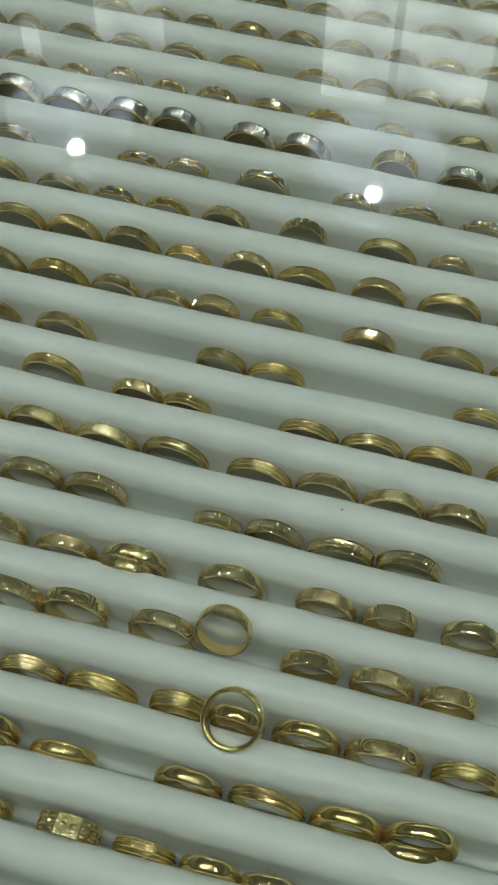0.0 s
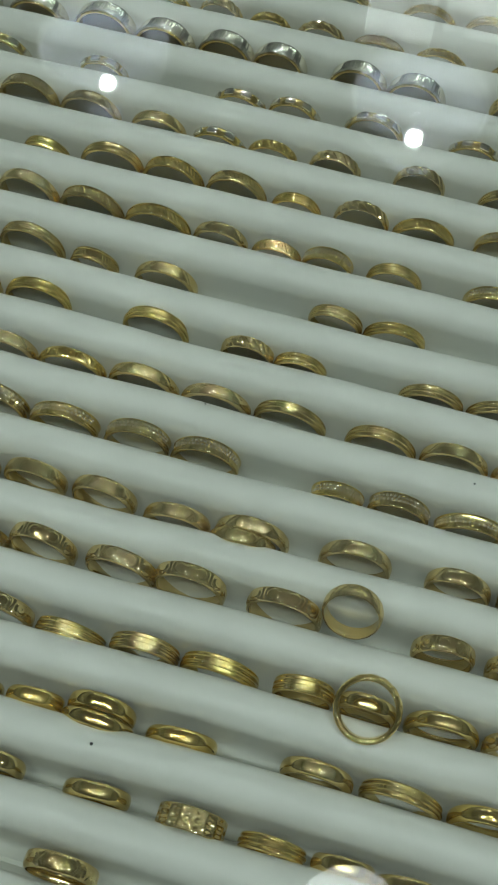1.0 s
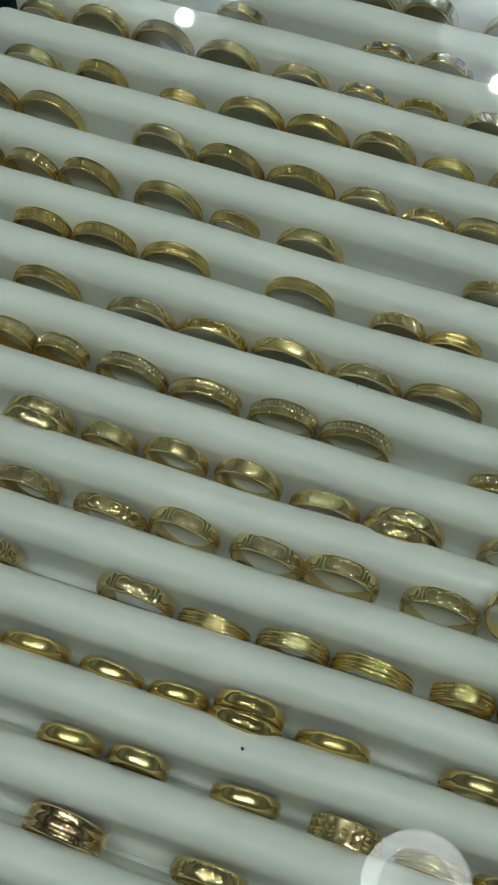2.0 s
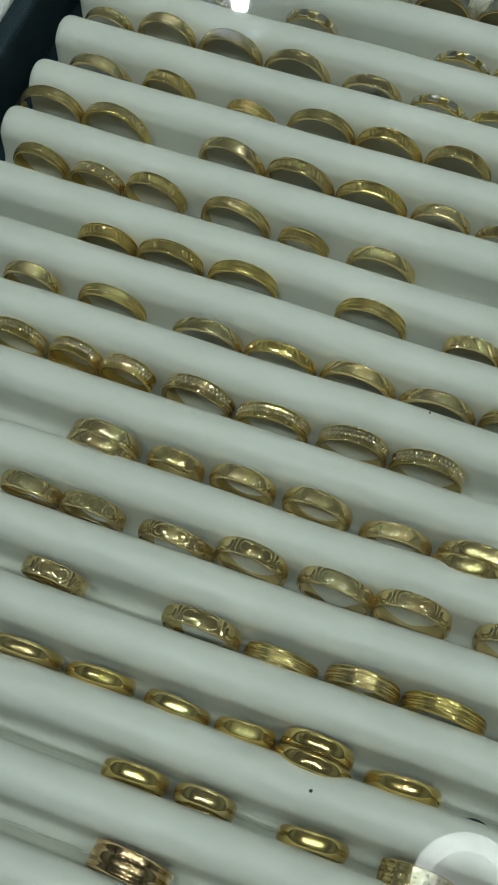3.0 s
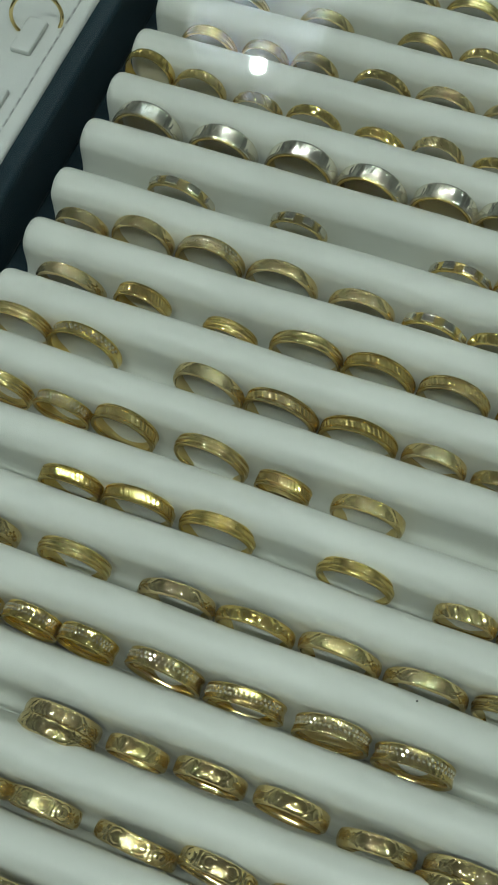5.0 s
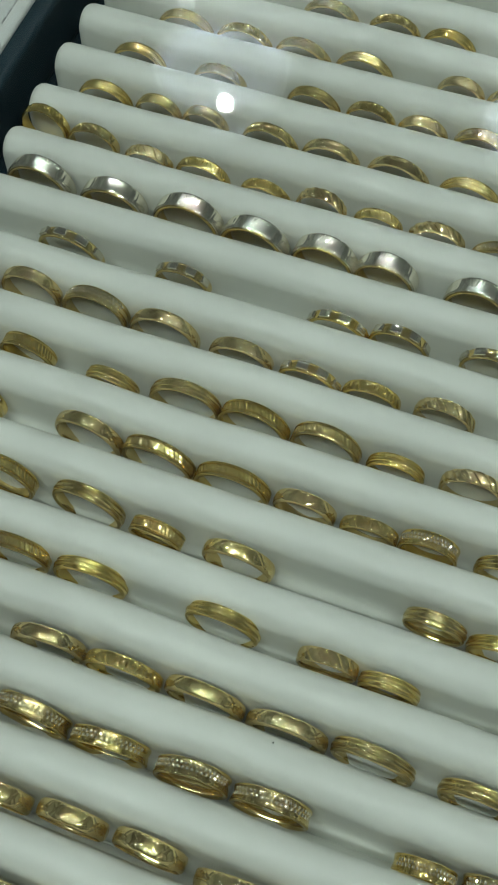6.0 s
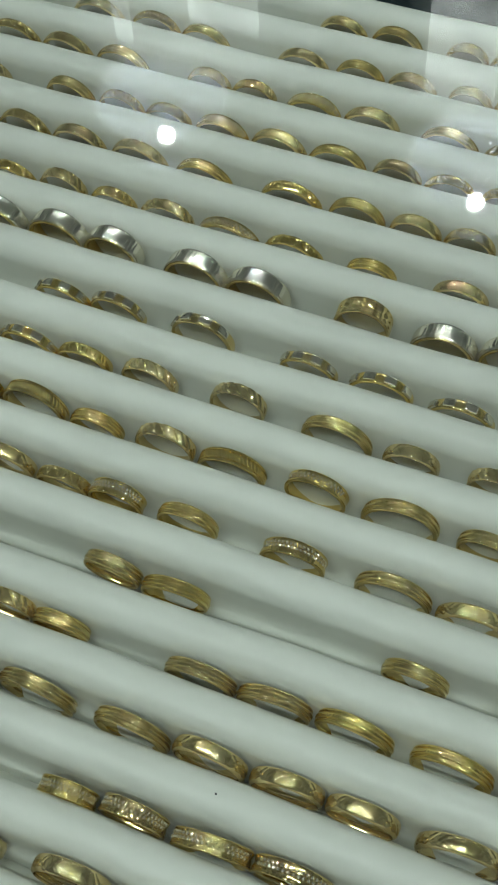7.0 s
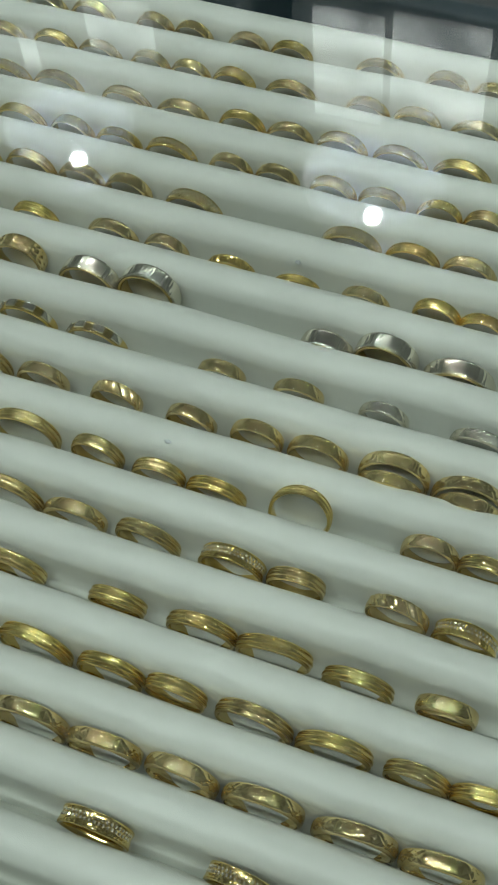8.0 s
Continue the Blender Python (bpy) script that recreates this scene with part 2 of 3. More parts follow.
# small ring lamp hanging over the counter
halo = tagged(new("hanging_ring_lamp"), "small white ring lamp hanging over the counter", "lamp")
halo.location = (0.004, 0.15, 0.736)
child("glowing_ring", lathe("glowing_ring", [(0.028, 0.0), (0.032, -0.005), (0.038, -0.005), (0.041, 0.0), (0.034, 0.005), (0.028, 0.0)], M_HALO, 40), halo, "softly glowing white ring")
child("plate", lathe("plate", [(0.0001, 0.008), (0.040, 0.008), (0.040, 0.012), (0.0001, 0.013)], M_HALO_PLATE, 40), halo, "pale blue backing plate")
child("rod", lathe("rod", [(0.003, 0.012), (0.003, CEILING_Z - 0.736)], M_CHROME, 10), halo)

# lit display cabinet behind the counter
case = tagged(new("lit_display_cabinet"), "white lit display cabinet with two glowing panels", "cabinet")
child("body", finish(box_bm(-0.23, -0.005, 1.048, 1.35, FLOOR_Z, 0.74, 0.004), "body", M_WALL), case)
child("lit_panel", finish(box_bm(-0.205, -0.132, 1.040, 1.0475, 0.585, 0.712), "lit_panel", M_PANEL), case, "glowing white panel")
child("lit_panel", finish(box_bm(-0.122, -0.025, 1.040, 1.0475, 0.575, 0.690), "lit_panel", M_PANEL), case, "glowing white panel")

# low lit showcase next to it
nook = tagged(new("lit_showcase"), "grey shop showcase with small lit niches", "showcase")
child("body", finish(box_bm(-0.62, -0.36, 1.048, 1.35, FLOOR_Z, 0.78, 0.004), "body", M_WALL), nook)
for box in ((-0.47, -0.39, 0.625, 0.695), (-0.565, -0.545, 0.69, 0.745), (-0.40, -0.385, 0.56, 0.61)):
    child("lit_niche", finish(box_bm(box[0], box[1], 1.040, 1.0475, box[2], box[3], 0.003), "lit_niche", M_PANEL), nook, "small glowing niche")

# ---- ring tray ----
FRONT_Y = SLOT_Y - PITCH * 16.5
BACK_Y = SLOT_Y + PITCH * 7.2
tray = tagged(new("ring_tray"), "navy leatherette jewellery tray holding white ring rolls", "tray")
child("base", finish(box_bm(-0.276, 0.281, FRONT_Y - 0.018, BACK_Y + 0.018, -0.033, -0.0265, 0.002), "base", M_NAVY), tray)
child("side", finish(box_bm(-0.2745, -0.2665, FRONT_Y - 0.017, BACK_Y + 0.017, -0.0265, -0.002, 0.0025), "side", M_NAVY, True), tray)
child("side", finish(box_bm(0.2715, 0.2795, FRONT_Y - 0.017, BACK_Y + 0.017, -0.0265, -0.002, 0.0025), "side", M_NAVY, True), tray)
child("side", finish(box_bm(-0.2664, 0.2714, BACK_Y + 0.008, BACK_Y + 0.017, -0.0265, -0.002, 0.0025), "side", M_NAVY, True), tray)
child("side", finish(box_bm(-0.2664, 0.2714, FRONT_Y - 0.017, FRONT_Y - 0.008, -0.0265, -0.002, 0.0025), "side", M_NAVY, True), tray)

child("lining", finish(box_bm(LEFT + 0.006, RIGHT - 0.006, FRONT_Y - 0.0078, BACK_Y + 0.0078, -0.0264, -0.0224, 0.001), "lining", M_FOAM), tray, "white padded lining under the rolls")


def roll_mesh(seed):
    """A padded roll: an arched section drawn along x with rounded ends and a slightly uneven skin."""
    flank = [(0.0062 * math.sin(radians(d)), -0.0067 + 0.0062 * math.cos(radians(d))) for d in range(0, 91, 10)]
    flank += [(0.0064, -0.0090), (0.0066, -0.0130), (0.0070, -0.0160), (0.0080, -0.0186), (0.00985, -0.0200), (0.00985, -0.0262)]
    section = [(-y, z) for y, z in reversed(flank[1:])] + flank
    inset = [(0.0, 0.80), (0.0005, 0.90), (0.0015, 0.965), (0.003, 1.0)]
    xs = [(LEFT + d, s) for d, s in inset]
    nx = 110
    xs += [(LEFT + 0.003 + (RIGHT - LEFT - 0.006) * i / nx, 1.0) for i in range(1, nx)]
    xs += [(RIGHT - d, s) for d, s in reversed(inset)]
    verts, faces, k = [], [], len(section)
    for x, s in xs:
        wob = Vector((x * 22, seed * 7.3, 0))
        dy = 0.0007 * noise.noise(wob)
        dz = 0.0005 * noise.noise(wob + Vector((0, 3.1, 5)))
        for j, (y, z) in enumerate(section):
            fine = 0.00022 * noise.noise(Vector((x * 90, seed * 5 + j * 0.35, 2)))
            verts.append((x, y * s + dy, CREST - 0.012 + (z - CREST + 0.012) * s + dz + fine))
    n = len(xs)
    for i in range(n - 1):
        for j in range(k - 1):
            p = i * k + j
            faces.append((p, p + 1, p + k + 1, p + k))
    faces.append(tuple(range(k)))
    faces.append(tuple(reversed(range((n - 1) * k, n * k))))
    return mesh_from("padded_roll", verts, [tuple(reversed(f)) for f in faces], M_FOAM)


SHIFT = {-6: 0.0010, -5: 0.0010, -4: 0.0010, -3: 0.0010, -2: 0.0011, -1: 0.0012, 0: 0.0007, 4: -0.0005, 5: -0.0017, 6: -0.0004, 8: 0.0005, 9: 0.0010, 10: 0.0010, 11: 0.0012, 12: 0.0014, 13: 0.0018}
TURN = {8: 0.3, 9: 0.7, 10: 0.7, 11: 0.7, 12: 0.7, 13: 0.5}  # degrees by which the front rolls lie askew
for k in range(-7, 17):
    roll = new("padded_ring_roll", roll_mesh(k))
    roll.matrix_basis = pose(0, SLOT_Y - PITCH * k - 0.0119 + SHIFT.get(k, 0.0), 0, 0, 0, TURN.get(k, 0.0))
    tagged(roll, "white leatherette padded roll for holding rings in a tray", "ring roll", "rolls in the tray")


# ---- rings ----
def band_mesh(name, radius, width, thick, material, outer, n=160, smooth=True, fine=False):
    """A ring round y. outer(u, v, a): extra height in metres on the outside at turn u, place v across (-1 to 1), angle a."""
    across = [-1, -0.96, -0.84, -0.70, -0.56, -0.42, -0.28, -0.14, 0, 0.14, 0.28, 0.42, 0.56, 0.70, 0.84, 0.96, 1]
    inner = [1, 0.7, -0.7, -1]
    if fine:
        across = [-1, -0.96] + [-0.9 + 0.1 * i for i in range(19)] + [0.96, 1]
    verts, faces = [], []
    k, ko = len(across) + len(inner), len(across)
    for i in range(n):
        a = 2 * math.pi * i / n
        c, s = math.cos(a), math.sin(a)
        for v in across:
            edge = 0.00028 * max(0, abs(v) - 0.84) / 0.16
            r = radius - edge + outer(i / n, v, a)
            verts.append((r * s, v * width / 2, r * c))
        for v in inner:
            r = radius - thick + 0.00025 * (abs(v) > 0.9)
            verts.append((r * s, v * width / 2 * 0.985, r * c))
    soft = []
    for i in range(n):
        for j in range(k):
            p, q = i * k + j, ((i + 1) % n) * k + j
            p2, q2 = i * k + (j + 1) % k, ((i + 1) % n) * k + (j + 1) % k
            faces.append((p, p2, q2, q))
            soft.append(smooth or j >= ko - 1 or j in (0, 1, ko - 3, ko - 2))
    me = mesh_from(name, verts, faces, material)
    me.polygons.foreach_set("use_smooth", soft)
    return me


def dome(h):
    return lambda u, v, a: h * math.sqrt(max(0, 1 - v * v)) - h


def stones_bm(radius, count, v_places, size, span):
    """Small faceted stones set along the top of a ring, joined as one strip."""
    bm = bmesh.new()
    for row, v in enumerate(v_places):
        for i in range(count):
            a = ((i + 0.5 * (row % 2)) / (count - 1) - 0.5) * span if count > 1 else 0
            m = Matrix.Rotation(a, 4, "Y") @ Matrix.Translation((0, v, radius)) @ Matrix.Rotation(i * 1.3, 4, "Z") @ Matrix.Diagonal((size, size, size * 0.75, 1))
            bmesh.ops.create_icosphere(bm, subdivisions=1, radius=1, matrix=m)
    return bm


def bars_bm(radius, angles, length, width, height):
    bm = bmesh.new()
    for a in angles:
        m = Matrix.Rotation(a, 4, "Y") @ Matrix.Translation((0, 0, radius)) @ Matrix.Diagonal((length, width, height, 1))
        bmesh.ops.create_cube(bm, size=1, matrix=m)
    bmesh.ops.bevel(bm, geom=bm.edges[:], offset=0.00034, segments=3, affect="EDGES", profile=0.5)
    return bm


def tri(x):
    return abs((x % 1) * 2 - 1)


def groove(v, at, w, d):
    return -d * max(0, 1 - abs(v - at) / w)


def top(a, least):
    """1 on the upper part of a ring, 0 round the rest."""
    return min(1, max(0, (math.cos(a) - least) * 8))


def leaf_cut(u, v, a):
    """Pointed leaves end to end between two polished borders, with fine veins."""
    p = (u * 20) % 1 - 0.5
    leaf = abs(p) * 1.7 + abs(v) * 1.25
    rib = max(0, 1 - abs(leaf - 0.82) * 5)
    vein = (0.5 + 0.5 * math.cos((u * 20 * 3 + abs(v) * 1.5) * 2 * math.pi)) * (leaf < 0.7)
    return dome(0.0009)(u, v, a) - (0.00030 * rib + 0.00012 * vein) * (abs(v) < 0.74) * top(a, 0.05)


def diamond_cut(u, v, a):
    d = tri(u * 16) + abs(v) * 1.05
    line = max(0, 1 - abs(d - 1.0) * 6)
    hatch = 0.5 + 0.5 * math.cos(v * 26)
    return dome(0.0009)(u, v, a) - 0.00040 * line - (0.00018 * hatch if d < 0.85 else 0.0) - 0.0003 * max(0, d - 1.1) * (abs(v) < 0.85)


def scroll_cut(u, v, a):
    p = (u * 11) % 1 - 0.5
    oval = math.hypot(p * 2.3, v * 1.05)
    ring_line = max(0, 1 - abs(oval - 0.78) * 6)
    stem = max(0, 1 - abs(abs(p) - 0.47) * 14) * (abs(v) < 0.75)
    return dome(0.0009)(u, v, a) - 0.00042 * ring_line - 0.00035 * stem - (0.0003 * max(0, 0.5 - oval))


def slant_cut(u, v, a):
    return dome(0.0006)(u, v, a) - 0.0009 * max(0, tri(u * 15 + v * 0.5) - 0.45) * top(a, 0.1)


def notch_cut(u, v, a):
    return dome(0.0007)(u, v, a) - 0.0010 * max(0, tri(u * 13 + v * 0.28) - 0.70) * top(a, 0.2) - 0.0003 * (tri(u * 39) > 0.8) * (abs(v) < 0.4) * top(a, 0.3)


def bead_edge(u, v, a):
    return groove(v, 0.15, 0.62, 0.00035) + groove(v, -0.62, 0.12, 0.0003) + 0.00022 * (tri(u * 40) - 0.5) * (v < -0.68)


def lines_cut(u, v, a):
    """A raised middle line with fine beads between two deep grooves and bright bevelled borders."""
    bead = 0.00010 * math.cos(u * 2 * math.pi * 64) * (abs(v) < 0.2)
    return dome(0.0006)(u, v, a) + groove(v, 0.40, 0.14, 0.00065) + groove(v, -0.40, 0.14, 0.00065) + bead


def cable_cut(u, v, a):
    return groove(v, 0.56, 0.14, 0.0005) + groove(v, -0.56, 0.14, 0.0005) - 0.00030 * tri(u * 44 + v * 0.8) * (abs(v) < 0.45) * top(a, 0.0)


def hammer_cut(u, v, a):
    return -0.0009 * (0.5 + 0.5 * math.cos(u * 2 * math.pi * 17)) * (0.5 + 0.5 * math.cos(v * 8.5)) * (abs(v) < 0.8)


RINGS = {}


def ring_kind(key, label, width, build):
    RINGS[key] = (label, width, build)


R0 = 0.0105
ring_kind("plain", "plain domed yellow gold ring, highly polished", 0.0044, lambda: (band_mesh("band", R0, 0.0044, 0.0013, M_GOLD, dome(0.0013)), []))
ring_kind("lined", "yellow gold ring with stepped polished lines", 0.0042, lambda: (band_mesh("band", R0, 0.0042, 0.0013, M_GOLD, lines_cut, 192, True, True), []))
ring_kind("corded", "yellow gold ring with a twisted cord between two lines", 0.0044, lambda: (band_mesh("band", R0, 0.0044, 0.0013, M_GOLD, cable_cut, 180, False), []))
ring_kind("grooved", "yellow gold ring with three fine grooves all round", 0.0048, lambda: (band_mesh("band", R0, 0.0048, 0.0013, M_GOLD, lambda u, v, a: dome(0.0008)(u, v, a) + sum(groove(v, g, 0.15, 0.0006) for g in (-0.56, 0.0, 0.56))), []))
ring_kind("faceted", "yellow gold ring with diamond-shaped cut facets", 0.0046, lambda: (band_mesh("band", R0, 0.0046, 0.0013, M_DIAMOND_CUT, diamond_cut, 192, True, True), []))
ring_kind("scrolled", "yellow gold ring engraved with looping scrolls", 0.0048, lambda: (band_mesh("band", R0, 0.0048, 0.0013, M_DIAMOND_CUT, scroll_cut, 192, True, True), []))
ring_kind("engraved", "yellow gold ring with an engraved leaf pattern on top", 0.0044, lambda: (band_mesh("band", R0, 0.0044, 0.0013, M_DIAMOND_CUT, leaf_cut, 200, True, True), []))
ring_kind("slanted", "yellow gold ring with slanting diamond-cut notches", 0.0042, lambda: (band_mesh("band", R0, 0.0042, 0.0013, M_DIAMOND_CUT, slant_cut, 150, False), []))
ring_kind("notched", "slim yellow gold ring with small cut notches", 0.0040, lambda: (band_mesh("band", R0, 0.0040, 0.0012, M_GOLD, notch_cut, 156, False), []))
ring_kind("beaded", "yellow gold ring set with rows of tiny bright stones", 0.0046, lambda: (band_mesh("band", R0, 0.0046, 0.0013, M_GOLD, bead_edge, 160), [("stone_strip", finish(stones_bm(R0 - 0.0001, 19, (-0.0003, 0.0008), 0.00056, 2.3), "stone_strip", M_STONE), "rows of tiny clear stones")]))
ring_kind("pave", "slim yellow gold ring set with small clear stones", 0.0040, lambda: (band_mesh("band", R0, 0.0040, 0.0012, M_GOLD, lambda u, v, a: groove(v, 0, 0.7, 0.0004)), [("stone_strip", finish(stones_bm(R0 - 0.0001, 15, (-0.0004, 0.0005), 0.00055, 2.0), "stone_strip", M_STONE), "row of small clear stones")]))
ring_kind("barred", "two-tone gold ring with white gold bars on top", 0.0038, lambda: (band_mesh("band", R0, 0.0038, 0.0012, M_GOLD, dome(0.0004)), [("white_bar", finish(bars_bm(R0 + 0.0001, [b], 0.0040, 0.0026, 0.0011), "white_bar", M_WHITE_GOLD, True), "white gold bar") for b in (-0.95, -0.32, 0.32, 0.95)]))
ring_kind("wide", "wide flat two-tone band, white gold outside and yellow inside", 0.0060, lambda: (band_mesh("band", R0 - 0.0002, 0.0062, 0.0012, M_GOLD, lambda u, v, a: 0.0), [("outer_sleeve", sleeve_mesh(R0 + 0.0003, 0.0056), "polished white gold sleeve with round marks")]))
ring_kind("hammered", "wide yellow gold ring with a hammered dimpled top", 0.0060, lambda: (band_mesh("band", R0, 0.0060, 0.0014, M_DIAMOND_CUT, hammer_cut), []))
ring_kind("rose", "wide rose gold ring with grooved edges", 0.0068, lambda: (band_mesh("band", R0, 0.0068, 0.0014, M_ROSE, lambda u, v, a: dome(0.0004)(u, v, a) + groove(v, 0.5, 0.14, 0.0007) + groove(v, -0.5, 0.14, 0.0007)), []))
ring_kind("chunky", "yellow gold ring with cut notches round its edge", 0.0046, lambda: (band_mesh("band", R0, 0.0046, 0.0019, M_GOLD, slant_cut, 150, False), []))
ring_kind("white", "slim white gold ring with cut facets", 0.0041, lambda: (band_mesh("band", R0, 0.0041, 0.0012, M_WHITE_GOLD, leaf_cut, 200, True, True), []))


def sleeve_mesh(radius, width):
    """White metal sleeve with round engraved marks, open where the edge shows yellow."""
    def marks(u, v, a):
        d = abs(math.hypot((tri(u * 9) - 0.5) * 3.2, v) - 0.62)
        return dome(0.0002)(u, v, a) + 0.00009 * tri(u * 45) - 0.00010 * max(0, 1 - 6 * d)
    return band_mesh("outer_sleeve", radius, width, 0.0005, M_WHITE_GOLD, marks, 180)


MADE = {}


def ring_at(key, x, y, z_top, size, lean=0.0, turn=0.0, spin=0.0, label=""):
    """One ring of outer diameter size, its top at z_top, leaning back by lean degrees."""
    text, width, build = RINGS[key]
    if key not in MADE:
        body, extras = build()
        MADE[key] = (body, extras)
    body, extras = MADE[key]
    ob = new("finger_ring", body)
    for nm, me, lb in extras:
        child(nm, me, ob, lb)
    s = size / (2 * R0)
    ob.matrix_basis = pose(x, y, z_top - size / 2, lean, 0, turn) @ pose(0, 0, 0, 0, spin) @ Matrix.Diagonal((s, 1, s, 1))
    return tagged(ob, label or text, "ring", "rings in the tray")


def ring_row(k, rings):
    """Rings of one slot: kind, place along the slot, size and depth of the top against the common level, in millimetres."""
    rnd = random.Random(100 + k)
    for key, x, size, level in rings:
        size /= 1000
        level = 0.6 * level / 1000
        lean = min(max(-2600 * level, -4), 7) + rnd.uniform(-2, 2)
        apex = SLOT_Y - PITCH * k - 0.30 * RINGS[key][1] + level
        z_top = level
        back = apex + size / 2 * math.sin(radians(lean))
        z_top += size / 2 * (1 - math.cos(radians(lean)))
        ring_at(key, x / 1000, back, z_top, size, lean, rnd.uniform(-4, 4), rnd.uniform(-12, 12))


ring_row(-6, [
    ("engraved", -85, 19.3, -1.4), ("lined", -65, 19.8, -0.7), ("faceted", -39, 15.8, -0.7), ("notched", -23, 15.8, -1.2), ("engraved", -1, 16.4, -1.0), ("lined", 16, 16.6, -1.1),
    ("engraved", 50, 19.5, -0.8), ("beaded", 75, 16.5, -0.7), ("faceted", 92, 16.9, -1.4)])
ring_row(-5, [
    ("engraved", -174, 21.9, -0.5), ("notched", -151, 19.7, -0.6), ("lined", -131, 19.9, -1.4), ("engraved", -93, 20.9, -1.4), ("lined", -72, 18.6, -0.7), ("engraved", -53, 18.6, -0.8),
    ("lined", -32, 15.8, -0.8), ("engraved", -16, 15.8, -1.2), ("beaded", 1, 16.4, -0.9), ("lined", 23, 21.5, -0.9), ("faceted", 52, 17.5, -0.9), ("beaded", 70, 17.6, -1.3),
    ("engraved", 92, 21.8, -1.1)])
ring_row(-4, [
    ("lined", -221, 21.3, -1.3), ("notched", -199, 21.6, -1.0), ("engraved", -177, 21.8, -1.1), ("lined", -155, 21.6, -0.9), ("engraved", -121, 16.8, -0.9), ("notched", -104, 16.7, -1.4),
    ("beaded", -82, 20.3, -1.5), ("engraved", -61, 20.7, -0.7), ("lined", -33, 21.6, -1.2), ("faceted", -11, 21.4, -1.3), ("lined", 12, 17.4, -0.5), ("engraved", 30, 17.8, -1.0),
    ("beaded", 49, 18.6, -0.7), ("pave", 70, 20.7, -1.0), ("lined", 92, 21.8, -0.9)])
ring_row(-3, [
    ("lined", -230, 19.7, -1.3), ("engraved", -200, 19.7, -1.4), ("lined", -166, 19.4, -1.1), ("notched", -146, 17.5, -1.3), ("faceted", -128, 17.7, -1.4), ("beaded", -108, 19.7, -1.1),
    ("engraved", -87, 20.8, -0.6), ("lined", -66, 20.8, -0.7), ("engraved", -45, 17.4, -0.7), ("notched", -27, 17.7, -1.3), ("pave", -7, 19.7, -1.0), ("engraved", 16, 16.7, -1.2),
    ("faceted", 33, 16.5, -1.3), ("beaded", 53, 16.6, -1.4), ("pave", 70, 16.5, -1.3), ("notched", 90, 15.9, -0.6), ("lined", 106, 15.9, -0.7)])
ring_row(-2, [
    ("lined", -234, 19.6, -0.9), ("lined", -214, 16.4, -0.8), ("engraved", -197, 16.5, -0.7), ("notched", -174, 20.4, -0.6), ("engraved", -153, 20.8, -0.8), ("engraved", -130, 22.1, -0.6),
    ("lined", -106, 21.7, -1.5), ("notched", -75, 22.1, -1.0), ("lined", -52, 19.4, -0.6), ("engraved", -32, 17.7, -0.9), ("faceted", -14, 17.4, -0.6), ("beaded", 10, 21.6, -1.4),
    ("beaded", 66, 20.8, -1.0), ("lined", 87, 18.5, -1.3), ("engraved", 106, 18.5, -1.0)])
ring_row(-1, [
    ("notched", -247, 17.4, 2.8), ("notched", -229, 17.7, 0.4), ("slanted", -209, 17.4, -2.3), ("notched", -190, 18.9, -1.5), ("notched", -168, 17.7, -3.2), ("slanted", -149, 17.0, -0.7),
    ("notched", -130, 16.7, -2.4), ("slanted", -111, 19.0, -1.5), ("pave", -89, 21.8, -2.5), ("notched", -66, 21.9, -2.1), ("lined", -40, 16.8, -2.6), ("engraved", -11, 18.5, -1.5),
    ("engraved", 9, 16.4, -2.1), ("notched", 32, 17.6, -3.8), ("lined", 55, 16.3, -5.0), ("engraved", 78, 17.1, -2.9), ("lined", 101, 15.8, -0.9), ("lined", 116, 15.8, -1.9)])
ring_row(0, [
    ("wide", -239, 22.6, 1.7), ("wide", -213, 21.8, 1.0), ("wide", -187, 22.6, 2.9), ("wide", -164, 22.5, 1.5), ("wide", -141, 20.3, 2.0), ("wide", -121, 19.6, 1.8),
    ("wide", -92, 20.4, 1.8), ("wide", -71, 20.7, 1.5), ("hammered", -36, 17.9, 2.2), ("wide", -10, 20.3, 0.9), ("wide", 11, 20.5, 3.5), ("wide", 72, 16.6, -3.7),
    ("wide", 91, 19.7, 0.9), ("wide", 114, 22.0, -1.4)])
ring_row(1, [
    ("barred", -219, 22.6, -2.0), ("barred", -180, 18.2, -2.3), ("barred", -129, 19.5, -3.1), ("barred", -110, 18.7, -1.7), ("barred", -81, 20.8, -0.3), ("barred", -46, 18.4, -2.5),
    ("barred", -23, 20.0, -2.0), ("barred", 2, 20.4, -2.9), ("faceted", 45, 15.8, -3.7), ("engraved", 70, 16.2, -3.1), ("white", 97, 15.8, -2.7), ("white", 127, 20.1, -2.9)])
ring_row(2, [
    ("engraved", -243, 17.4, -2.7), ("engraved", -223, 20.1, 1.1), ("beaded", -201, 21.4, 0.8), ("engraved", -178, 22.6, 0.4), ("engraved", -153, 20.3, -1.5), ("barred", -131, 19.6, -2.7),
    ("notched", -112, 18.0, -2.6), ("slanted", -90, 18.4, -1.1), ("slanted", -61, 17.7, 0.6), ("lined", -30, 21.9, -0.7), ("engraved", -7, 17.1, -2.1), ("slanted", 18, 16.8, -1.4),
    ("engraved", 43, 16.3, -2.0), ("engraved", 64, 16.6, -0.4), ("faceted", 83, 18.9, 0.0), ("scrolled", 106, 21.4, 2.3), ("engraved", 128, 21.5, 1.2)])
